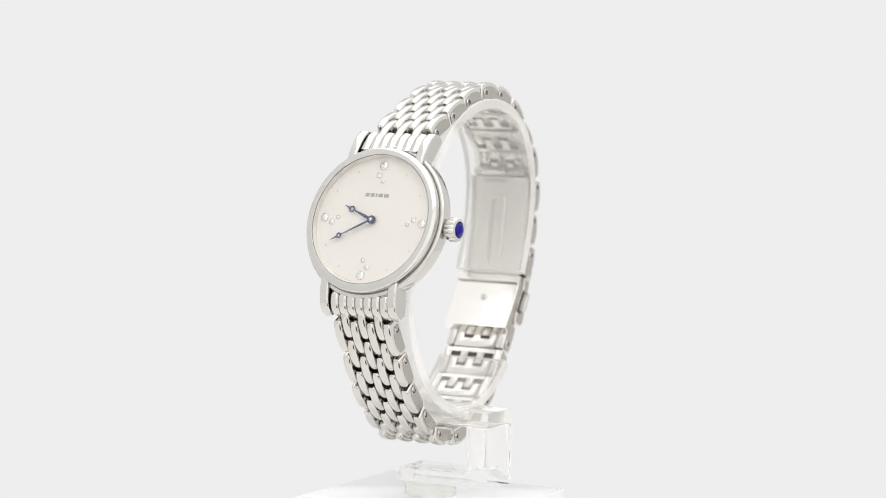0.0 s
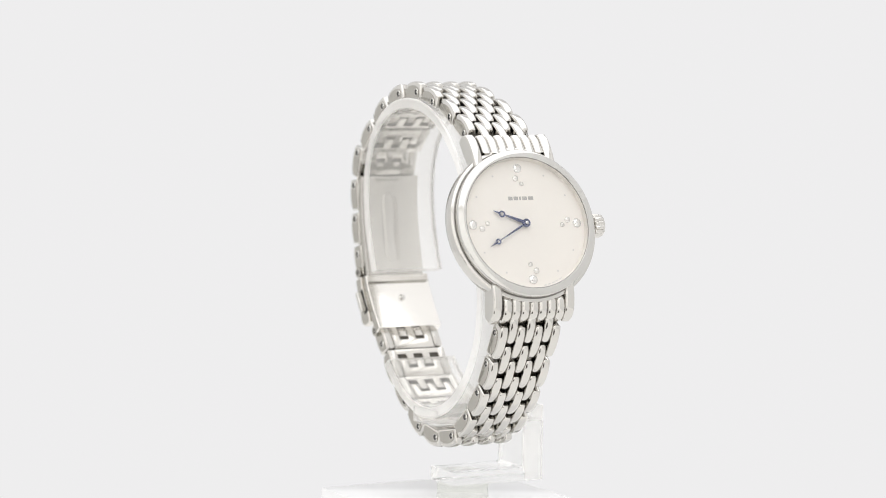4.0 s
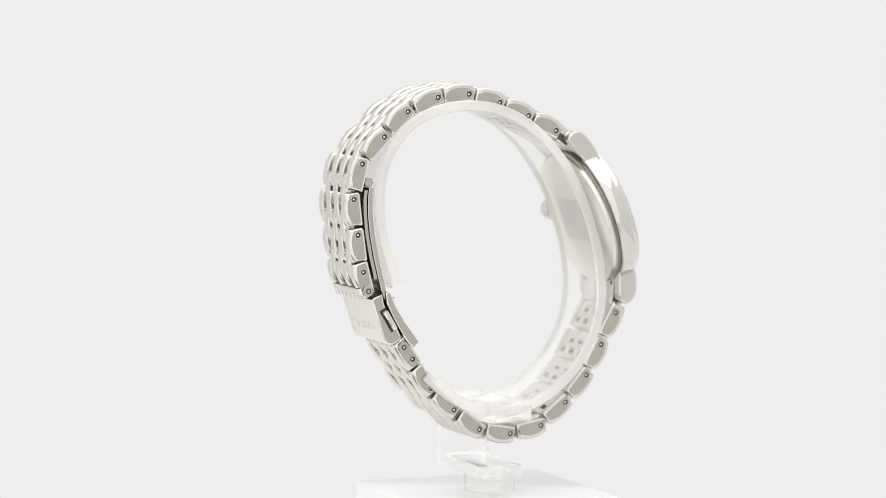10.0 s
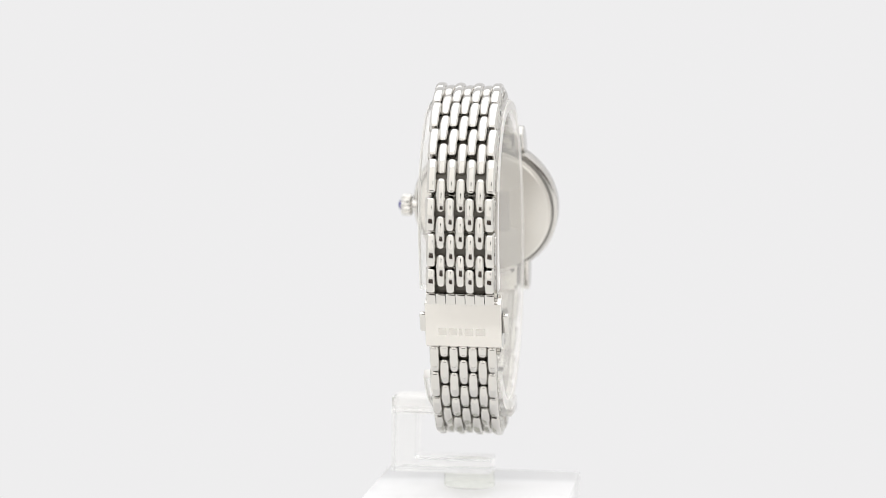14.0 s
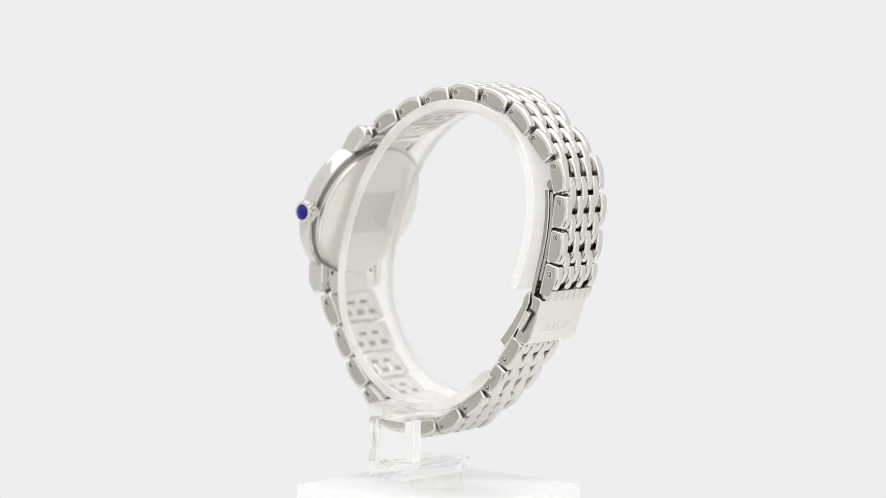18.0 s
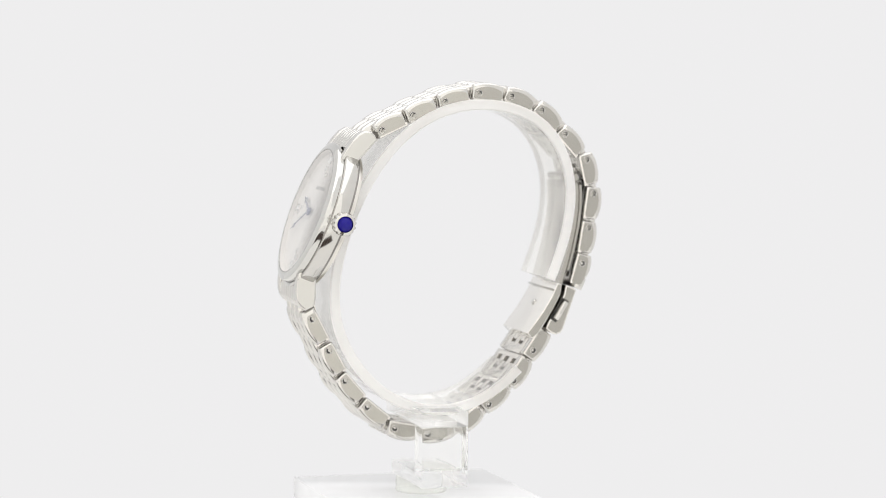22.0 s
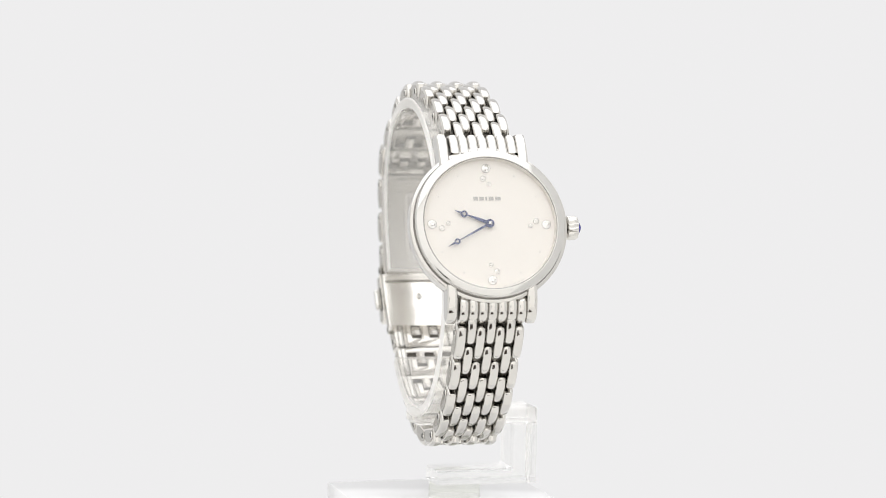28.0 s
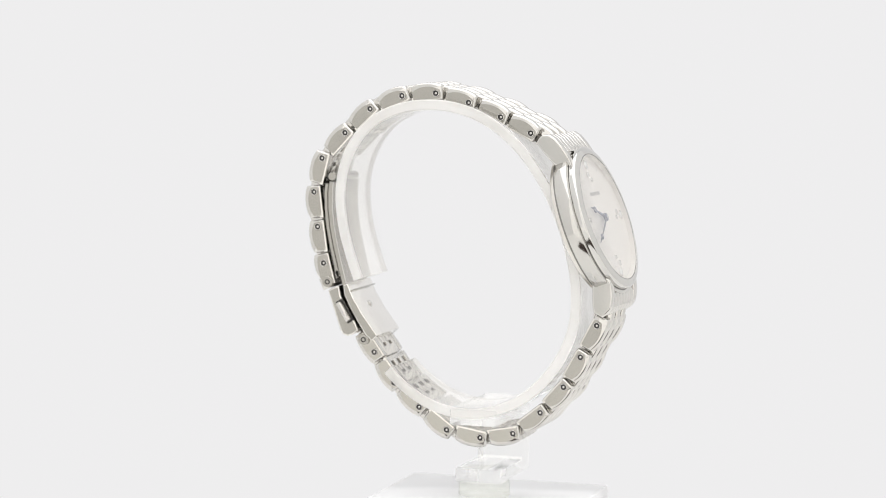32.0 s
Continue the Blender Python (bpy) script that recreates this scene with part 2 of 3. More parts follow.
FACE = pose(HUB[0] * MM, HUB[1] * MM, HUB[2] * MM, 90 - TILT, 0, TWIST)   # z out of the dial, y towards twelve
HEAD = pose(HUB[0] * MM, HUB[1] * MM, 0, 0, 0, TWIST) @ pose(0, -HUB[1] * MM, 0)
COLUMN = 1.775
RIB_Z = 48.8
# the pins of the links: x, y, z and the link's own twist; first over the top to the back, then below
UPPER = [(0.69, -16.65, 69.17, -3.9), (0.75, -10.75, 71.98, -3.4), (0.41, -4.48, 74.5, -2.5), (0.3, 2.08, 76.1, -1.1), (-0.15, 8.64, 75.5, -0.5), (-0.4, 14.81, 72.9, -0.6),
         (-0.8, 19.68, 68.3, 0.0), (-1.1, 24.2, 63.4, 0.6), (-1.0, 25.72, 56.95, 0.3), (-1.1, 24.9, 50.4, 0.4), (-1.0, 23.85, 43.6, 0.5)]
LOWER = [(-0.6, 13.5, 26.7, 2.5), (-0.4, 9.73, 21.37, 2.6), (-0.2, 4.74, 17.03, 2.3), (0.0, -0.75, 13.0, 1.8), (0.15, -7.35, 11.88, 1.4), (0.1, -13.8, 13.08, 1.0),
         (0.2, -19.1, 17.3, -0.1), (0.2, -23.5, 22.35, -0.2), (0.25, -26.65, 28.1, -0.6), (0.28, -29.8, 34.1, -1.7)]


def chain(pins, shift):
    """Links between one pin and the next: centre, direction along the strap, twist."""
    out = []
    for a, b in zip(pins, pins[1:]):
        d = Vector((b[1] - a[1], b[2] - a[2])).normalized()
        p, t = (a, shift) if shift > 0 else (b, shift)
        out.append((p[0], p[1] + d.x * t, p[2] + d.y * t, math.degrees(math.atan2(d.y, d.x)), p[3]))
    return out


def piece_outline(l, top=1.9, low=-0.7, drop=0.5, r=0.5, q=0.4):
    """The side view of a link piece (y, z): arched on top, with rounded corners."""
    h = l / 2
    pts = []
    for k in range(4):
        a = radians(-90 + 30 * k)
        pts.append((h - q + q * math.cos(a), low + q + q * math.sin(a)))
    shoulder = top - drop
    for k in range(1, 4):
        a = radians(28 * k)
        pts.append((h - r + r * math.cos(a), shoulder - r + r * math.sin(a)))
    for k in range(1, 10):
        y = (h - r * 0.95) * (1 - k / 5)
        pts.append((y, top - drop * (abs(y) / (h - r * 0.9)) ** 2.3))
    return pts + [(-y, z) for y, z in reversed(pts[:7])]


def pressed(bm, outline, z0, z1, r):
    """A flat plate of an outline (x, y), its lower rim rounded, from z0 up to z1."""
    rings = [[bm.verts.new((p[0] * MM, p[1] * MM, z * MM)) for p in inset(outline, d)] for z, d in ((z1, 0), (z0 + r, 0), (z0 + 0.3 * r, 0.3 * r), (z0, r))]
    n = len(outline)
    for a, b in zip(rings, rings[1:]):
        for i in range(n):
            bm.faces.new((a[i], a[(i + 1) % n], b[(i + 1) % n], b[i]))
    bm.faces.new(rings[0]), bm.faces.new(rings[-1])
    return bm


def comb(columns, bar0, bar1, tip, outer_tip):
    """The outline of a bar across the strap with fingers on the given columns."""
    h = COLUMN / 2 - 0.07
    pts = [(columns[0] * COLUMN - h, bar0), (columns[-1] * COLUMN + h, bar0)]
    for k in reversed(columns):
        t = outer_tip if abs(k) == 3 else tip
        pts += [(k * COLUMN + h, bar1), (k * COLUMN + h, t), (k * COLUMN - h, t), (k * COLUMN - h, bar1)]
    # the outermost finger sides run straight into the bar
    return pts[:2] + pts[3:-1]


def build_watch():
    w = thing("wristwatch", "ladies steel bracelet wristwatch with cream dial and blue hands", "wristwatch")
    # case
    bm = lathe(bmesh.new(), [(0, -3.1), (13.6, -3.1), (14.22, -3.08), (14.42, -3.0), (14.5, -2.85), (14.5, -0.62), (14.46, -0.5), (14.34, -0.42), (13.9, -0.38), (13.83, -0.7), (0, -0.6)], 180)
    case = part("case", bm, BAND, w, "polished steel case", FACE)
    # dark ring painted as the shade in the gap behind the band
    part("back_joint", lathe(bmesh.new(), [(13.0, -3.56), (13.75, -3.54), (13.8, -3.3), (13.75, -3.12), (13.0, -3.12)], 120, None, 0, True), SEAM_SHADE, case, "ring darkened as shade in the joint behind the case band")
    bm = lathe(bmesh.new(), [(13.72, -0.6), (13.74, 0.3), (13.73, 0.66), (13.7, 0.78), (13.64, 0.87), (13.55, 0.94), (13.4, 1.005), (13.25, 1.06), (13.07, 1.115), (12.9, 1.157), (12.7, 1.198), (12.5, 1.23),
                             (12.38, 1.245), (12.31, 1.235), (12.27, 1.19), (12.26, 1.05), (12.35, 0.8), (12.6, -0.6)], 180)
    part("bezel", bm, BEZEL, w, "polished round gently domed bezel", FACE)
    bm = lathe(bmesh.new(), [(0, -4.6), (12.5, -4.6), (12.85, -4.53), (13.05, -4.38), (13.1, -4.2), (13.1, -3.75), (13.3, -3.62), (13.3, -3.45), (0, -3.45)], 120)
    back = part("case_back", bm, CASEBACK, w, "satin steel case back", FACE)
    part("film", box(bmesh.new(), -5.2, 5.2, -4.2, 4.6, -4.68, -4.606, 0.02), FILM, back, "grey protective film")
    # dark ring painted as shade in the groove outside the bezel
    part("groove", lathe(bmesh.new(), [(13.7, -0.46), (13.86, -0.46), (13.86, -0.64), (13.7, -0.64)], 120, None, 0, True), SEAM_SHADE, case, "ring darkened as shade in the groove round the bezel")
    # dark ring added as the shading along the glass edge
    part("glass_edge_shade", lathe(bmesh.new(), [(12.17, 1.0), (12.17, 1.17), (12.3, 1.21), (12.34, 1.0)], 120, None, 0, True), SEAM_SHADE, w, "thin dark ring painted as shade round the glass", FACE)
    part("flange", lathe(bmesh.new(), [(12.34, 1.1), (12.2, 1.1), (11.95, 0.02), (11.95, -0.2), (12.34, -0.2)], 120, None, 0, True), DIAL, w, "pale inner ring round the dial", FACE)
    dial = part("dial", lathe(bmesh.new(), [(0, 0), (12.0, 0), (12.0, -0.3), (0, -0.3)], 120), DIAL, w, "cream white dial", FACE)
    # markers
    def stone(x, y, r):
        """A round brilliant: a table, kite and girdle facets, in a slim claw setting."""
        bm = bmesh.new()
        n, h = 8, 0.3 * r + 0.08
        tip = bm.verts.new((x * MM, y * MM, h * MM))
        rings = []
        for q, z, half in ((0.4, 0.95 * h, 0), (0.66, 0.42 * h, 0.5), (0.97, 0.4 * h, 0), (0.97, 0.0, 0)):
            ring = []
            for k in range(n):
                a = 2 * math.pi * (k + half + 0.2) / n
                ring.append(bm.verts.new(((x + q * r * math.cos(a)) * MM, (y + q * r * math.sin(a)) * MM, z * MM)))
            rings.append(ring)
        table, kite, girdle, foot = rings
        for k in range(n):
            j = (k + 1) % n
            bm.faces.new((tip, table[k], table[j]))
            bm.faces.new((table[k], kite[k], table[j]))
            bm.faces.new((kite[k], girdle[k], girdle[j]))
            bm.faces.new((table[j], kite[k], girdle[j], kite[j]))
            bm.faces.new((girdle[k], foot[k], foot[j], girdle[j]))
        part("stone", bm, STONE if r > 0.7 else SMALL_STONE, dial, "clear faceted stone", sharp=5)
        bm = lathe(bmesh.new(), [(0.94 * r, 0.0), (1.06 * r, 0.0), (1.04 * r, 0.1), (0.97 * r, 0.14)], 24, pose(x * MM, y * MM, 0), close=True)
        for k in range(4):
            a = radians(45 + 90 * k)
            lathe(bm, [(0, 0.24), (0.07, 0.21), (0.1, 0.0)], 8, pose((x + r * math.cos(a)) * MM, (y + r * math.sin(a)) * MM, 0))
        part("setting", bm, SETTING, dial)

    for x, y, r in ((0, 10.4, 0.85), (-0.65, 8.5, 0.55), (0.4, 7.45, 0.42), (10.5, -0.1, 0.85), (8.65, 0.55, 0.55), (7.5, -0.35, 0.42),
                    (-0.1, -10.4, 0.85), (0.85, -8.8, 0.55), (-0.2, -7.6, 0.42), (-10.5, 0, 0.85), (-8.75, -0.75, 0.55), (-7.55, 0.2, 0.42)):
        stone(x, y, 0.95 * r)
    for h in (1, 2, 4, 5, 7, 8, 10, 11):
        a = radians(90 - 30 * h)
        part("hour_dot", lathe(bmesh.new(), [(0, 0.1), (0.14, 0.08), (0.19, 0.0)], 12, pose(10.35 * math.cos(a) * MM, 10.35 * math.sin(a) * MM, 0)), SILVER, dial)
    for k, wd in enumerate((0.85, 0.85, 0.3, 0.9, 1.0)):
        x = (-2.25, -1.15, -0.3, 0.6, 1.85)[k]
        part("emblem_bar", box(bmesh.new(), x - wd / 2, x + wd / 2, 4.42, 5.08, 0.004, 0.06), PRINT, dial, "silver emblem bar")
    for s in (-1, 1):
        for k in range(5):
            a = radians(-90 + s * (11 + 4.2 * k))
            part("print_bar", box(bmesh.new(), -0.3, 0.3, -0.09, 0.09, 0.004, 0.012, 0, pose(11.7 * math.cos(a) * MM, 11.7 * math.sin(a) * MM, 0, 0, 0, math.degrees(a) + 90)), SILVER, dial)
    # hands
    def hand(name, turn, ring_at, ring_r, tip, base_w, lift, label):
        bm = bmesh.new()
        m = pose(0, 0, lift * MM, 0, 0, turn)
        def leaf(pts):
            up = [bm.verts.new(m @ Vector((x * MM, y * MM, 0.09 * MM))) for x, y in pts]
            lo = [bm.verts.new(m @ Vector((x * MM, y * MM, -0.03 * MM))) for x, y in pts]
            bm.faces.new(up), bm.faces.new(list(reversed(lo)))
            for i in range(len(pts)):
                j = (i + 1) % len(pts)
                bm.faces.new((up[i], lo[i], lo[j], up[j]))
        h = base_w / 2
        leaf([(-0.2, -h * 0.8), (ring_at * 0.3, -h), (ring_at - ring_r, -h * 0.35), (ring_at - ring_r, h * 0.35), (ring_at * 0.3, h), (-0.2, h * 0.8)])
        lathe(bm, [(ring_r - 0.16, 0.09), (ring_r + 0.12, 0.09), (ring_r + 0.12, -0.03), (ring_r - 0.16, -0.03)], 28, m @ pose(ring_at * MM, 0, 0), close=True)
        leaf([(ring_at + ring_r, -0.2), (ring_at + ring_r + 0.5, -0.13), (tip, -0.03), (tip, 0.03), (ring_at + ring_r + 0.5, 0.13), (ring_at + ring_r, 0.2)])
        ob = part(name, bm, BLUE, w, label, FACE)
        return ob

    hand("hour_hand", 158.9, 4.95, 0.5, 6.75, 0.6, 0.45, "blued steel hour hand with open circle")
    minute = hand("minute_hand", 208.5, 7.05, 0.42, 9.0, 0.38, 0.62, "blued steel minute hand with open circle")
    part("hub", lathe(bmesh.new(), [(0, 0.85), (0.35, 0.82), (0.42, 0.72), (0.72, 0.72), (0.78, 0.6), (0.78, 0.3), (0, 0.3)], 28), BLUE, minute)
    part("pivot", lathe(bmesh.new(), [(0, 0.98), (0.2, 0.95), (0.32, 0.84), (0, 0.8)], 20), STEEL, minute)
    glass = part("crystal", lathe(bmesh.new(), [(0, 1.34), (6, 1.31), (10, 1.25), (12.15, 1.2), (12.2, 1.16), (12.2, 1.02), (10, 1.02), (6, 1.02), (0, 1.02)], 96), GLASS, w, "clear domed watch glass", FACE)
    glass.visible_shadow = False
    # crown
    cm = FACE @ pose(14.85 * MM, 0, -2.6 * MM, 0, 90, 0)
    bm = bmesh.new()
    seg = 84

    def crown_ring(r, h, deep):
        """A ring with fourteen soft scallops."""
        ring = []
        for i in range(seg):
            a = 2 * math.pi * i / seg
            q = (r - deep * (0.5 - 0.5 * math.cos(14 * a)) ** 1.6) * MM
            ring.append(bm.verts.new((q * math.cos(a), q * math.sin(a), h * MM)))
        return ring

    rings = [crown_ring(1.3, -1.2, 0), crown_ring(1.35, -0.2, 0), crown_ring(1.75, -0.12, 0.1), crown_ring(2.12, 0.1, 0.26), crown_ring(2.2, 0.3, 0.28), crown_ring(2.2, 1.6, 0.28), crown_ring(2.0, 1.95, 0.1), crown_ring(1.5, 2.05, 0), crown_ring(1.35, 1.7, 0)]
    for a, b in zip(rings, rings[1:]):
        for i in range(seg):
            bm.faces.new((a[i], a[(i + 1) % seg], b[(i + 1) % seg], b[i]))
    bm.faces.new(rings[0]), bm.faces.new(rings[-1])
    crown = part("crown", bm, STEEL, w, "fluted steel crown", cm)
    part("cabochon", lathe(bmesh.new(), [(0, 2.75), (0.5, 2.67), (0.95, 2.42), (1.28, 2.05), (1.36, 1.75), (0, 1.6)], 32), CABOCHON, crown, "deep blue domed cabochon")
    # lugs and end pieces
    upper = [(-18.1, 67.48), (-18.5, 68.38), (-19.3, 69.03), (-20.6, 69.18), (-21.8, 68.48), (-23.0, 67.27), (-24.15, 65.72), (-25.12, 63.95), (-24.6, 62.65), (-21.6, 63.56), (-19.8, 65.47)]
    lower = [(-29.4, 42.1), (-31.5, 43.6), (-32.8, 43.0), (-33.25, 41.5), (-33.4, 40.0), (-33.35, 38.6), (-33.05, 37.4), (-32.4, 36.5), (-31.4, 35.8), (-29.8, 36.6), (-29.45, 38.1)]
    for poly in (upper, lower):
        for s in (-1, 1):
            lug = part("lug", slab(bmesh.new(), poly, s * 7.3 - 1.12, s * 7.3 + 0.72, 0.3, 0.08), STEEL, w, at=HEAD @ (pose(7.3 * MM, -22 * MM, 0, 0, 0, -1.8) @ pose(-7.3 * MM, 22 * MM, 0) if s > 0 and poly is upper else Matrix()))
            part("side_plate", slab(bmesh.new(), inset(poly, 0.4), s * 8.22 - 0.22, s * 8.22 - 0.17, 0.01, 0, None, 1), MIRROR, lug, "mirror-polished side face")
        if poly is upper:
            poly = upper[:6] + [(-24.0, 66.0), (-23.4, 65.6), (-21.6, 64.2), (-19.8, 65.47)]
        else:
            poly = [(-29.4, 41.0), (-31.7, 41.2), (-32.8, 40.7), (-33.3, 39.9), (-33.4, 38.7), (-33.3, 37.8), (-33.0, 37.0), (-32.3, 36.2), (-31.3, 35.7), (-29.8, 36.6), (-29.45, 38.1)]
        # dark body paints the shade in the gaps round the flutes
        end = part("end_piece", slab(bmesh.new(), inset(poly, 0.55), -6.2, 6.2, 0.2), GAP_SHADE, w, "fluted strap end piece", HEAD)
        if poly[0][1] < 50:
            part("rear_plate", box(bmesh.new(), -6.1, 6.1, -0.15, 0.15, -1.9, 1.9, 0.08, along(-29.45, 38.75, 5)), SATIN, end, "flat rear plate")
            for s in (-1, 1):
                # dark block on the surface, painted as the shade of a hole
                part("pin_hole", box(bmesh.new(), s * 5.2 - 0.35, s * 5.2 + 0.35, 0.1, 0.19, 0.7, 1.4, 0.03, along(-29.45, 38.75, 5)), RECESS_SHADE, end)
        for k in range(7):
            x = (k - 3) * COLUMN
            part("flute", slab(bmesh.new(), inset(poly, 0.1), x - 0.87, x + 0.87, 0.36, 0.2), STEEL, end)
    # bracelet
    proto = {}
    half = COLUMN / 2

    def piece(key, l, parent, at, drop=0.42, top=2.12, low=-0.7, crown=0.22, rim=0.34):
        if key not in proto:
            bm = slab(bmesh.new(), piece_outline(l, top, low, drop, 0.55), -half + 0.03, half - 0.03, rim, crown)
            for v in bm.verts:
                k = max(0.0, abs(v.co.y) / (l / 2 * MM) - 0.7) / 0.3
                v.co.x *= 1 - (0.2 if low > -1 else 0.06) * k * k
            proto[key] = part("link_piece", bm, STEEL, parent, at=at)
            return proto[key]
        return share("link_piece", proto[key], parent, at)

    def edge_piece(key, l, parent, at, drop=0.45):
        """An outermost column: as deep as the whole link, with a flat flank."""
        return piece("edge" + key, l, parent, at, drop, 2.12, -1.4, 0.06, 0.45)

    def side_face(parent, l, pin, shift=0.0, screws=False, drop=0.5):
        for s in (-1, 1):
            at = pose(s * (3 * COLUMN + half - 0.03) * MM, shift * MM, 0, 0, -1.4, 0)
            if ("side", l) not in proto:
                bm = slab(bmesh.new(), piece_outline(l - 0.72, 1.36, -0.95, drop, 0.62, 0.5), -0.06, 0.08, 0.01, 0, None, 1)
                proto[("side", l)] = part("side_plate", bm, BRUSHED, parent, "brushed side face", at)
            else:
                share("side_plate", proto[("side", l)], parent, at)
            kind = "screw" if screws and s > 0 else "pin"
            at = pose(s * (3 * COLUMN + half) * MM, pin * MM, 0)
            if kind not in proto:
                # dark disc gives the shallow hole the shade of a deep one
                bm = bmesh.new()
                t = pose(0, 0, 0, 0, 90, 0)
                lathe(bm, [(0.54, -0.15), (0.58, -0.17), (0.64, -0.16), (0.72, 0.0), (0.64, 0.16), (0.58, 0.17), (0.54, 0.15), (0.54, 0.0)], 28, t, 1, True)
                if kind == "pin":
                    lathe(bm, [(0, -0.05), (0.53, -0.05), (0.53, -0.15), (0.55, -0.15), (0.55, 0.15), (0.53, 0.15), (0.53, 0.05), (0, 0.05)], 28, t, 0)
                    lathe(bm, [(0, -0.08), (0.14, -0.08), (0.21, -0.05), (0.21, 0.05), (0.14, 0.08), (0, 0.08)], 24, t, 1)
                    text = "round link pin in a hole darkened as shade"
                else:
                    lathe(bm, [(0, -0.05), (0.53, -0.05), (0.53, -0.15), (0.55, -0.15), (0.55, 0.15), (0.53, 0.15), (0.53, 0.05), (0, 0.05)], 28, t, 0)
                    lathe(bm, [(0, -0.06), (0.34, -0.06), (0.39, -0.03), (0.39, 0.04), (0.34, 0.06), (0, 0.06)], 28, t, 2)
                    box(bm, -0.07, 0.07, -0.35, 0.35, -0.06, 0.06, 0, pose(0, 0, 0, 40, 0, 0), 0)
                    text = "slotted link screw"
                proto[kind] = part(kind, bm, [RECESS_SHADE, STEEL, BRUSHED], parent, text, at)
            else:
                share(kind, proto[kind], parent, at)

    def inner_plate(key, parent, at):
        if key not in proto:
            outline = comb((-3, -1, 1, 3), -3.05, -2.0, 0.4, 2.7) if key == "wide" else [(x, -y) for x, y in comb((-2, 0, 2), -3.05, -1.1, 0.95, 0)]
            outline = outline if key == "wide" else list(reversed(outline))
            proto[key] = part("inner_plate", pressed(bmesh.new(), outline, -1.3, -0.6, 0.12), SATIN, parent, "flat comb-shaped inner plate", at)
            return proto[key]
        return share("inner_plate", proto[key], parent, at)

    core = None

    def link_core(at):
        nonlocal core
        if core is None:
            # dark core block carries the shade between the columns
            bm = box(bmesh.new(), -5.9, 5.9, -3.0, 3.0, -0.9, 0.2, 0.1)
            core = part("bracelet_link", bm, GAP_SHADE, w, "steel bracelet link with seven polished columns", at)
            return core
        ob = share("bracelet_link", core, w, at)
        ob["label"] = core["label"]
        return ob

    def at_link(x, y, z, a, twist):
        return pose(x * MM, y * MM, z * MM, 0, 0, twist) @ pose(0, 0, 0, a, 0, 0)

    def between(a, b):
        return tuple((p + q) / 2 for p, q in zip(a, b))

    L = 6.25
    top, low = chain(UPPER, 1.85), chain(LOWER, -1.85)
    low = [(x, y, z, a - 360 if a > 90 else a, t) for x, y, z, a, t in low]
    for row, first, last, pin in ((top, (0.7, -20.6, 66.9, 38, -3.2), (-1.0, 22.9, 41.2, -106, 0.5), -1.85), (low, (-0.7, 14.5, 28.2, -125, 2.5), (0.35, -31.2, 38.2, -262, -2.2), 1.85)):
        for i, link in enumerate(row):
            at = at_link(*link)
            ob = link_core(at)
            for k in (0, 2, 4, 6):
                make = edge_piece if k in (0, 6) else piece
                if pin > 0 and i == len(row) - 1:
                    make("outer_long", L + 0.7, ob, pose((k - 3) * COLUMN * MM, 0.35 * MM, 0))
                else:
                    make("outer", L, ob, pose((k - 3) * COLUMN * MM, 0, 0))
            side_face(ob, L, pin, 0.0, pin < 0)
            nxt = row[i + 1] if i + 1 < len(row) else last
            mids = [between(link, nxt)] + ([between(first, link)] if i == 0 else [])
            lug_side = mids[-1] if i == (0 if pin < 0 else len(row) - 1) else None
            if lug_side:
                if "bar" not in proto:
                    # dark filler block, added so the gap beside the lug looks shaded
                    proto["bar"] = part("gap_filler", box(bmesh.new(), -5.9, 5.9, -2.3, 2.3, -0.9, 0.3, 0.1), GAP_SHADE, ob, "dark filler added as shade in the gap at the lug", at.inverted() @ at_link(*lug_side))
                else:
                    share("gap_filler", proto["bar"], ob, at.inverted() @ at_link(*lug_side))
                y0, y1 = (-2.4, -0.1) if pin < 0 else (0.1, 2.4)
                part("inner_plate", box(bmesh.new(), -5.7, 5.7, y0, y1, -1.28, -0.92, 0.1), SATIN, ob, "flat inner plate", at.inverted() @ at_link(*lug_side))
            for mid in mids:
                for k in (1, 3, 5):
                    piece("inner", L - 0.1, ob, at.inverted() @ at_link(*mid) @ pose((k - 3) * COLUMN * MM, 0, 0))
            # the underside: a wide comb, and a narrow one that meets it from the lug's side
            turn = pose(0, 0, 0, 0, 0, 180) if pin < 0 else Matrix()
            inner_plate("wide", ob, turn)
            inner_plate("narrow", ob, turn)
    # half links at the clasp
    for link, l, pin in (((-1.0, 23.2, 41.8, -105, 0.5), 5.4, -1.8), ((-0.7, 14.75, 28.6, -125, 2.5), 5.3, 1.9)):
        ob = link_core(at_link(*link))
        ob["label"] = "short steel end link beside the clasp"
        away = -1 if pin < 0 else 1
        for k in range(7):
            make = edge_piece if k in (0, 6) else piece
            if k % 2 == 0 and away > 0:
                make("half", l + 1.0, ob, pose((k - 3) * COLUMN * MM, 0.5 * MM, 0), 0.3)
            elif k % 2 == 0:
                make("short", l - 0.7, ob, pose((k - 3) * COLUMN * MM, -1.35 * MM, 0), 0.3)
            elif away > 0:
                piece("filler", l - 2.4, ob, pose((k - 3) * COLUMN * MM, -1.45 * MM, 0), 0.12, 1.9)
        if away < 0:
            bm = bmesh.new()
            for k in range(7):
                x = (k - 3) * COLUMN
                box(bm, x - half + 0.03, x + half - 0.03, 0.7, 2.95, 0.2, 1.88, 0.09)
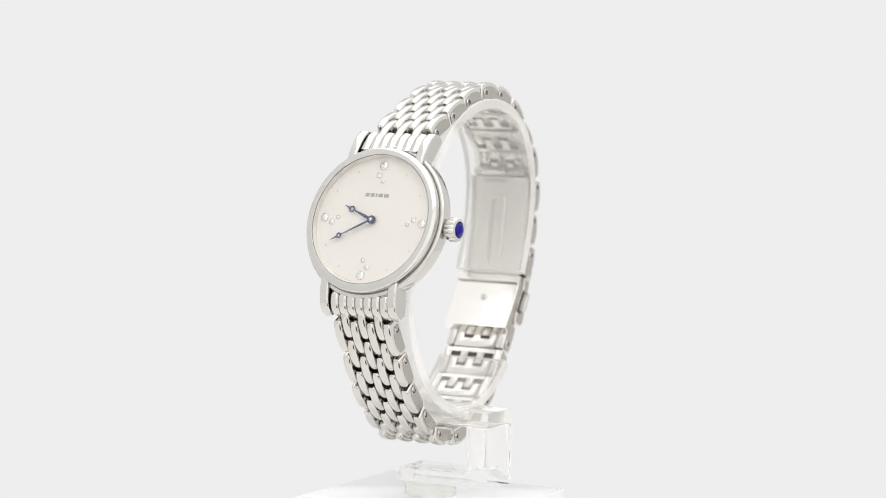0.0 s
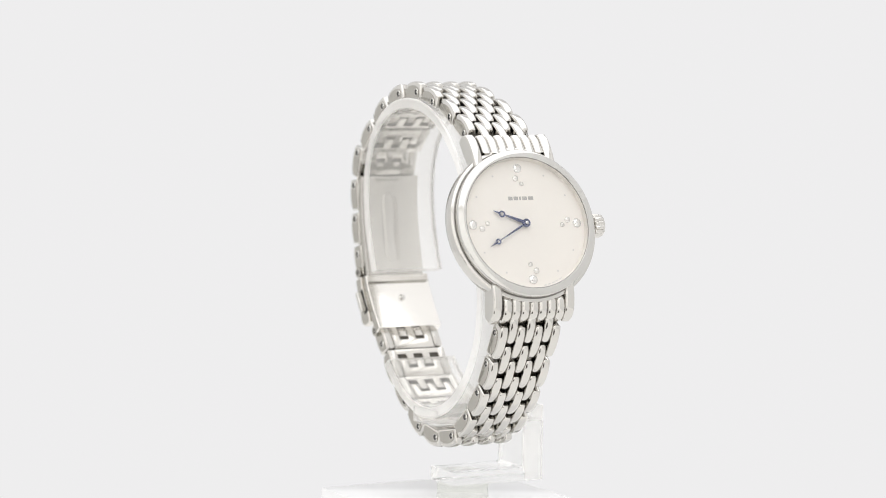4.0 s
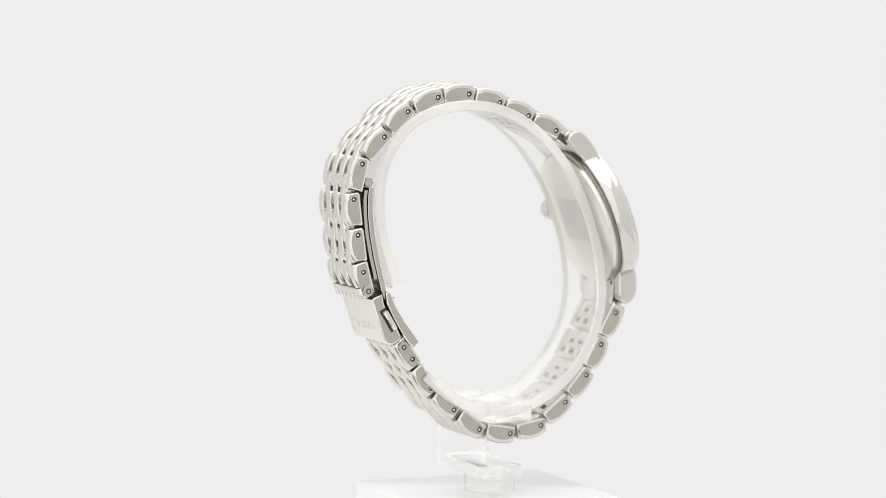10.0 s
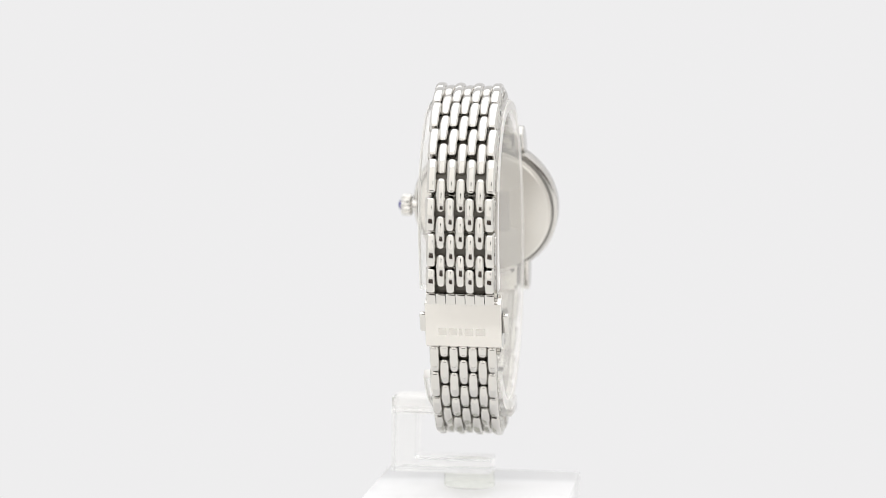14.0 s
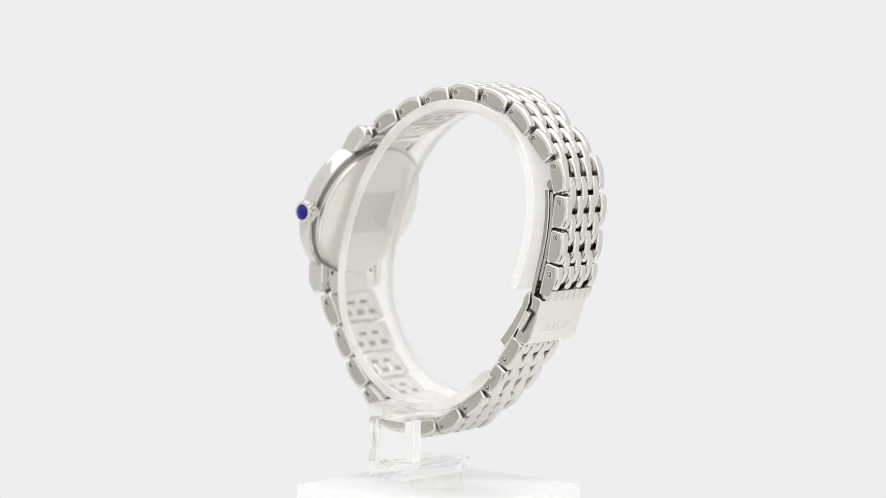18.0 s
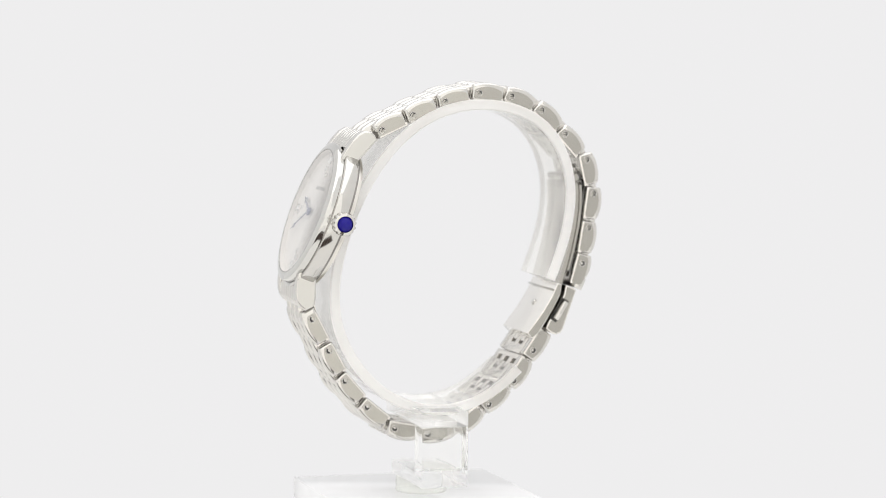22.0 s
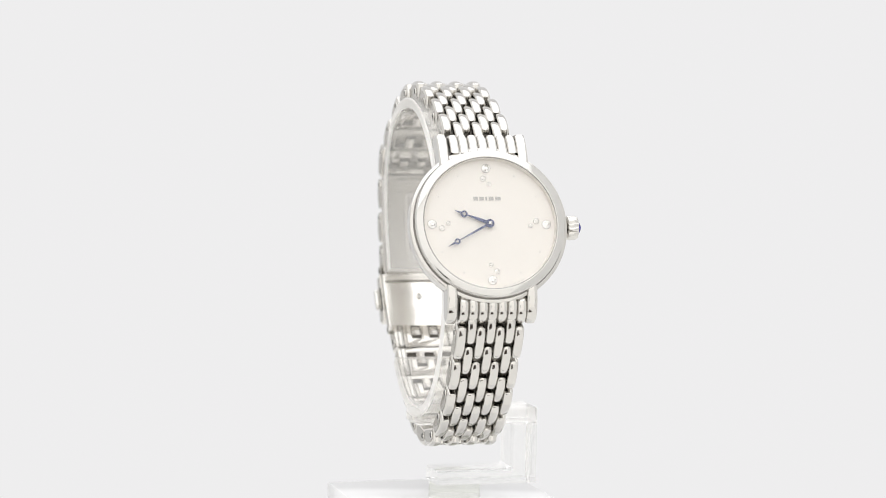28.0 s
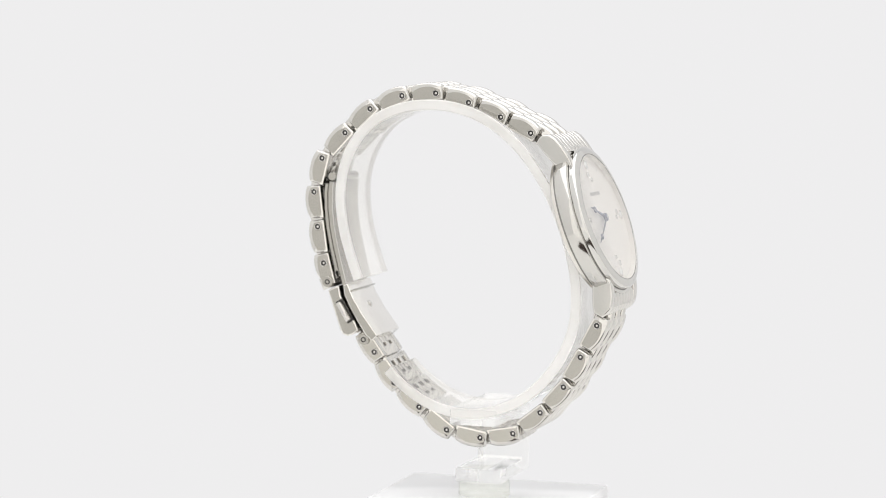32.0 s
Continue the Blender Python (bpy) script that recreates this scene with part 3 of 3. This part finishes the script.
            part("end_plate", bm, STEEL, ob, "flat fluted end plate", pose(0, 0, 0, -10, 0, 0))
        turn = pose(0, away * 0.7 * MM, 0, 0, 0, 90 - 90 * away)
        inner_plate("wide", ob, turn)
        inner_plate("narrow", ob, turn)
        side_face(ob, l + 1.0, pin, away * 0.5, False, 0.3)
    # folding clasp
    at = pose(-0.95 * MM, 0, 0, 0, 0, 0.8)
    cover = [(22.4, 38.45), (21.8, 38.9), (20.32, 39.43), (19.88, 37.52), (17.94, 34.37), (16.86, 32.47), (16.32, 31.2), (17.36, 30.33), (18.4, 29.98), (19.35, 30.3), (19.88, 31.12), (21.17, 34.84)]
    clasp = part("clasp", slab(bmesh.new(), cover, -7.0, 7.0, 0.18), SATIN, w, "polished folding clasp cover", at)
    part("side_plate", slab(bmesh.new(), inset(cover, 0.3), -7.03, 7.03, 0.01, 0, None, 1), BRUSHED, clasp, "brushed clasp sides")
    # dark strip drawn as the shadow gap between cover and end link
    part("shade_line", box(bmesh.new(), -6.9, 6.9, -0.12, 0.12, -0.05, 0.05, 0.03, along(22.22, 38.2, -109)), SEAM_SHADE, clasp)
    m = along(20.54, 33.04, -109.3)
    for k, wd in enumerate((1.5, 1.5, 0.55, 1.55, 1.75)):
        x = (3.85, 1.95, 0.55, -1.05, -3.2)[k]
        part("emblem_bar", box(bmesh.new(), x - wd / 2, x + wd / 2, -0.7, 0.7, -0.1, 0.03, 0, m), CASEBACK, clasp, "faint engraved emblem bar")
    m = along(19.0, 34.7, -122.0)
    for s in (-1, 1):
        # dark box painted as the shade in the slot round the button
        part("button_slot", box(bmesh.new(), s * 6.9, s * 7.06, -2.35, 2.35, -0.72, 0.72, 0.03, m), RECESS_SHADE, clasp)
        part("push_button", box(bmesh.new(), s * 6.8, s * 8.2, -2.05, 2.05, -0.5, 0.55, 0.3, m), STEEL, clasp)
    plate = [(19.49, 39.62), (18.64, 39.84), (17.45, 37.31), (15.62, 34.36), (12.61, 30.36), (13.66, 29.28), (14.94, 30.33), (16.34, 32.44), (17.96, 35.08), (19.25, 37.71)]
    inner = part("clasp_plate", slab(bmesh.new(), plate, -6.8, 6.8, 0.15), PLATE, w, "mirror-polished inner clasp plate", at)
    part("side_plate", slab(bmesh.new(), inset(plate, 0.2), -6.83, 6.83, 0.01, 0, None, 1), BRUSHED, inner, "brushed plate sides")
    part("groove", box(bmesh.new(), -6.5, 6.5, 17.0, 17.4, 38.55, 38.75, 0.05, pose(0, 0.55 * MM, 0)), BRUSHED, inner)
    part("stud", lathe(bmesh.new(), [(0, 0.3), (0.4, 0.26), (0.62, 0.1), (0.7, -0.2)], 20, along(16.35, 35.6, 58)), STEEL, inner)
    leaf_line = [(23.25, 58.6), (23.42, 57.0), (23.37, 54.0), (22.97, 50.5), (22.17, 46.5), (21.07, 42.2)]
    part("inner_leaf", sweep(bmesh.new(), leaf_line, -5.95, 5.95, 0.7, 0.12), BRUSHED, w, "brushed leaf behind the clasp blade", at)
    spine = [(22.3, 59.0), (22.5, 57.0), (22.45, 54.0), (22.05, 50.5), (21.25, 46.5), (20.15, 42.2), (19.55, 39.9), (19.05, 38.7)]
    bm = sweep(bmesh.new(), spine, -6.1, 6.1, 0.9, 0.12)
    bm.normal_update()
    for f in bm.faces:
        if abs(f.normal.x) > 0.9:
            f.material_index = 1
    blade = part("clasp_blade", bm, [BLADE, BRUSHED], w, "satin folding clasp blade", at)
    for x0, x1 in ((-5.2, -2.2), (-1.6, 1.6), (2.2, 5.2)):
        bm = lathe(bmesh.new(), [(0, x0), (0.75, x0), (0.85, x0 + 0.1), (0.85, x1 - 0.1), (0.75, x1), (0, x1)], 20, pose(0, 22.48 * MM, 59.94 * MM, 0, 90, 0))
        part("hinge", bm, BRUSHED, blade)
    bm = box(bmesh.new(), -3.6, 1.9, -0.45, 0.45, -0.3, 0.35, 0.12, pose(0, 21.75 * MM, 59.75 * MM, 90, 0, 0))
    part("bracket", bm, SATIN, blade, "pale hinge bracket")
    part("slot", box(bmesh.new(), -3.3, 1.7, 21.85, 22.2, 57.9, 58.6, 0.05), BRUSHED, blade)
    # the pressed oblong rib follows the bend of the blade
    bm = bmesh.new()
    zs, ys = zip(*[(z, y) for y, z in reversed(spine)])

    def rib_ring(r, up):
        ring = []
        for k in range(40):
            a = 2 * math.pi * (k + 0.5) / 40
            z = RIB_Z + (5.2 if math.sin(a) > 0 else -5.2) + r * math.sin(a)
            ring.append(bm.verts.new((r * math.cos(a) * MM, (np.interp(z, zs, ys) - 0.45 - up) * MM, z * MM)))
        return ring

    rows = [rib_ring(r, up) for r, up in ((1.9, -0.05), (1.75, 0.05), (1.55, 0.26), (1.35, 0.32), (1.15, 0.26), (0.9, 0.08))]
    for a, b in zip(rows, rows[1:]):
        for i in range(40):
            bm.faces.new((a[i], a[(i + 1) % 40], b[(i + 1) % 40], b[i]))
    bm.faces.new(rows[-1])
    part("rib", bm, BLADE, blade, "raised oblong rib", sharp=60)
    for y, z in ((22.79, 40.03), (15.47, 29.38)):
        bm = lathe(bmesh.new(), [(0, -6.42), (0.95, -6.42), (1.05, -6.32), (1.05, -5.6), (0.6, -5.5), (0.6, 5.5), (1.05, 5.6), (1.05, 6.32), (0.95, 6.42), (0, 6.42)], 24, pose(0, y * MM, z * MM, 0, 90, 0))
        part("hinge", bm, BRUSHED, clasp)
        for s in (-1, 1):
            part("pin", lathe(bmesh.new(), [(0.3, -0.04), (0.5, -0.04), (0.5, 0.04), (0.3, 0.04)], 20, pose(s * 6.42 * MM, y * MM, z * MM, 0, 90, 0), 0, True), RECESS_SHADE, clasp)
    return w


plinth = build_plinth()
watch_stand = build_stand()
wristwatch = build_watch()


# ---- what moves ----
def motions():
    times = [0.5 * k for k in range(65)]
    for ob, local in ((plinth, Matrix()), (watch_stand, pose(-2.4 * MM, 0, 0, 0, 0, 4.0)), (wristwatch, pose(-2.4 * MM, 0, 0, 0, 0, 4.0))):
        walk(ob, [(t, pose(0, 0, 0, 0, 0, START + SPIN * t) @ local) for t in times])


motions()
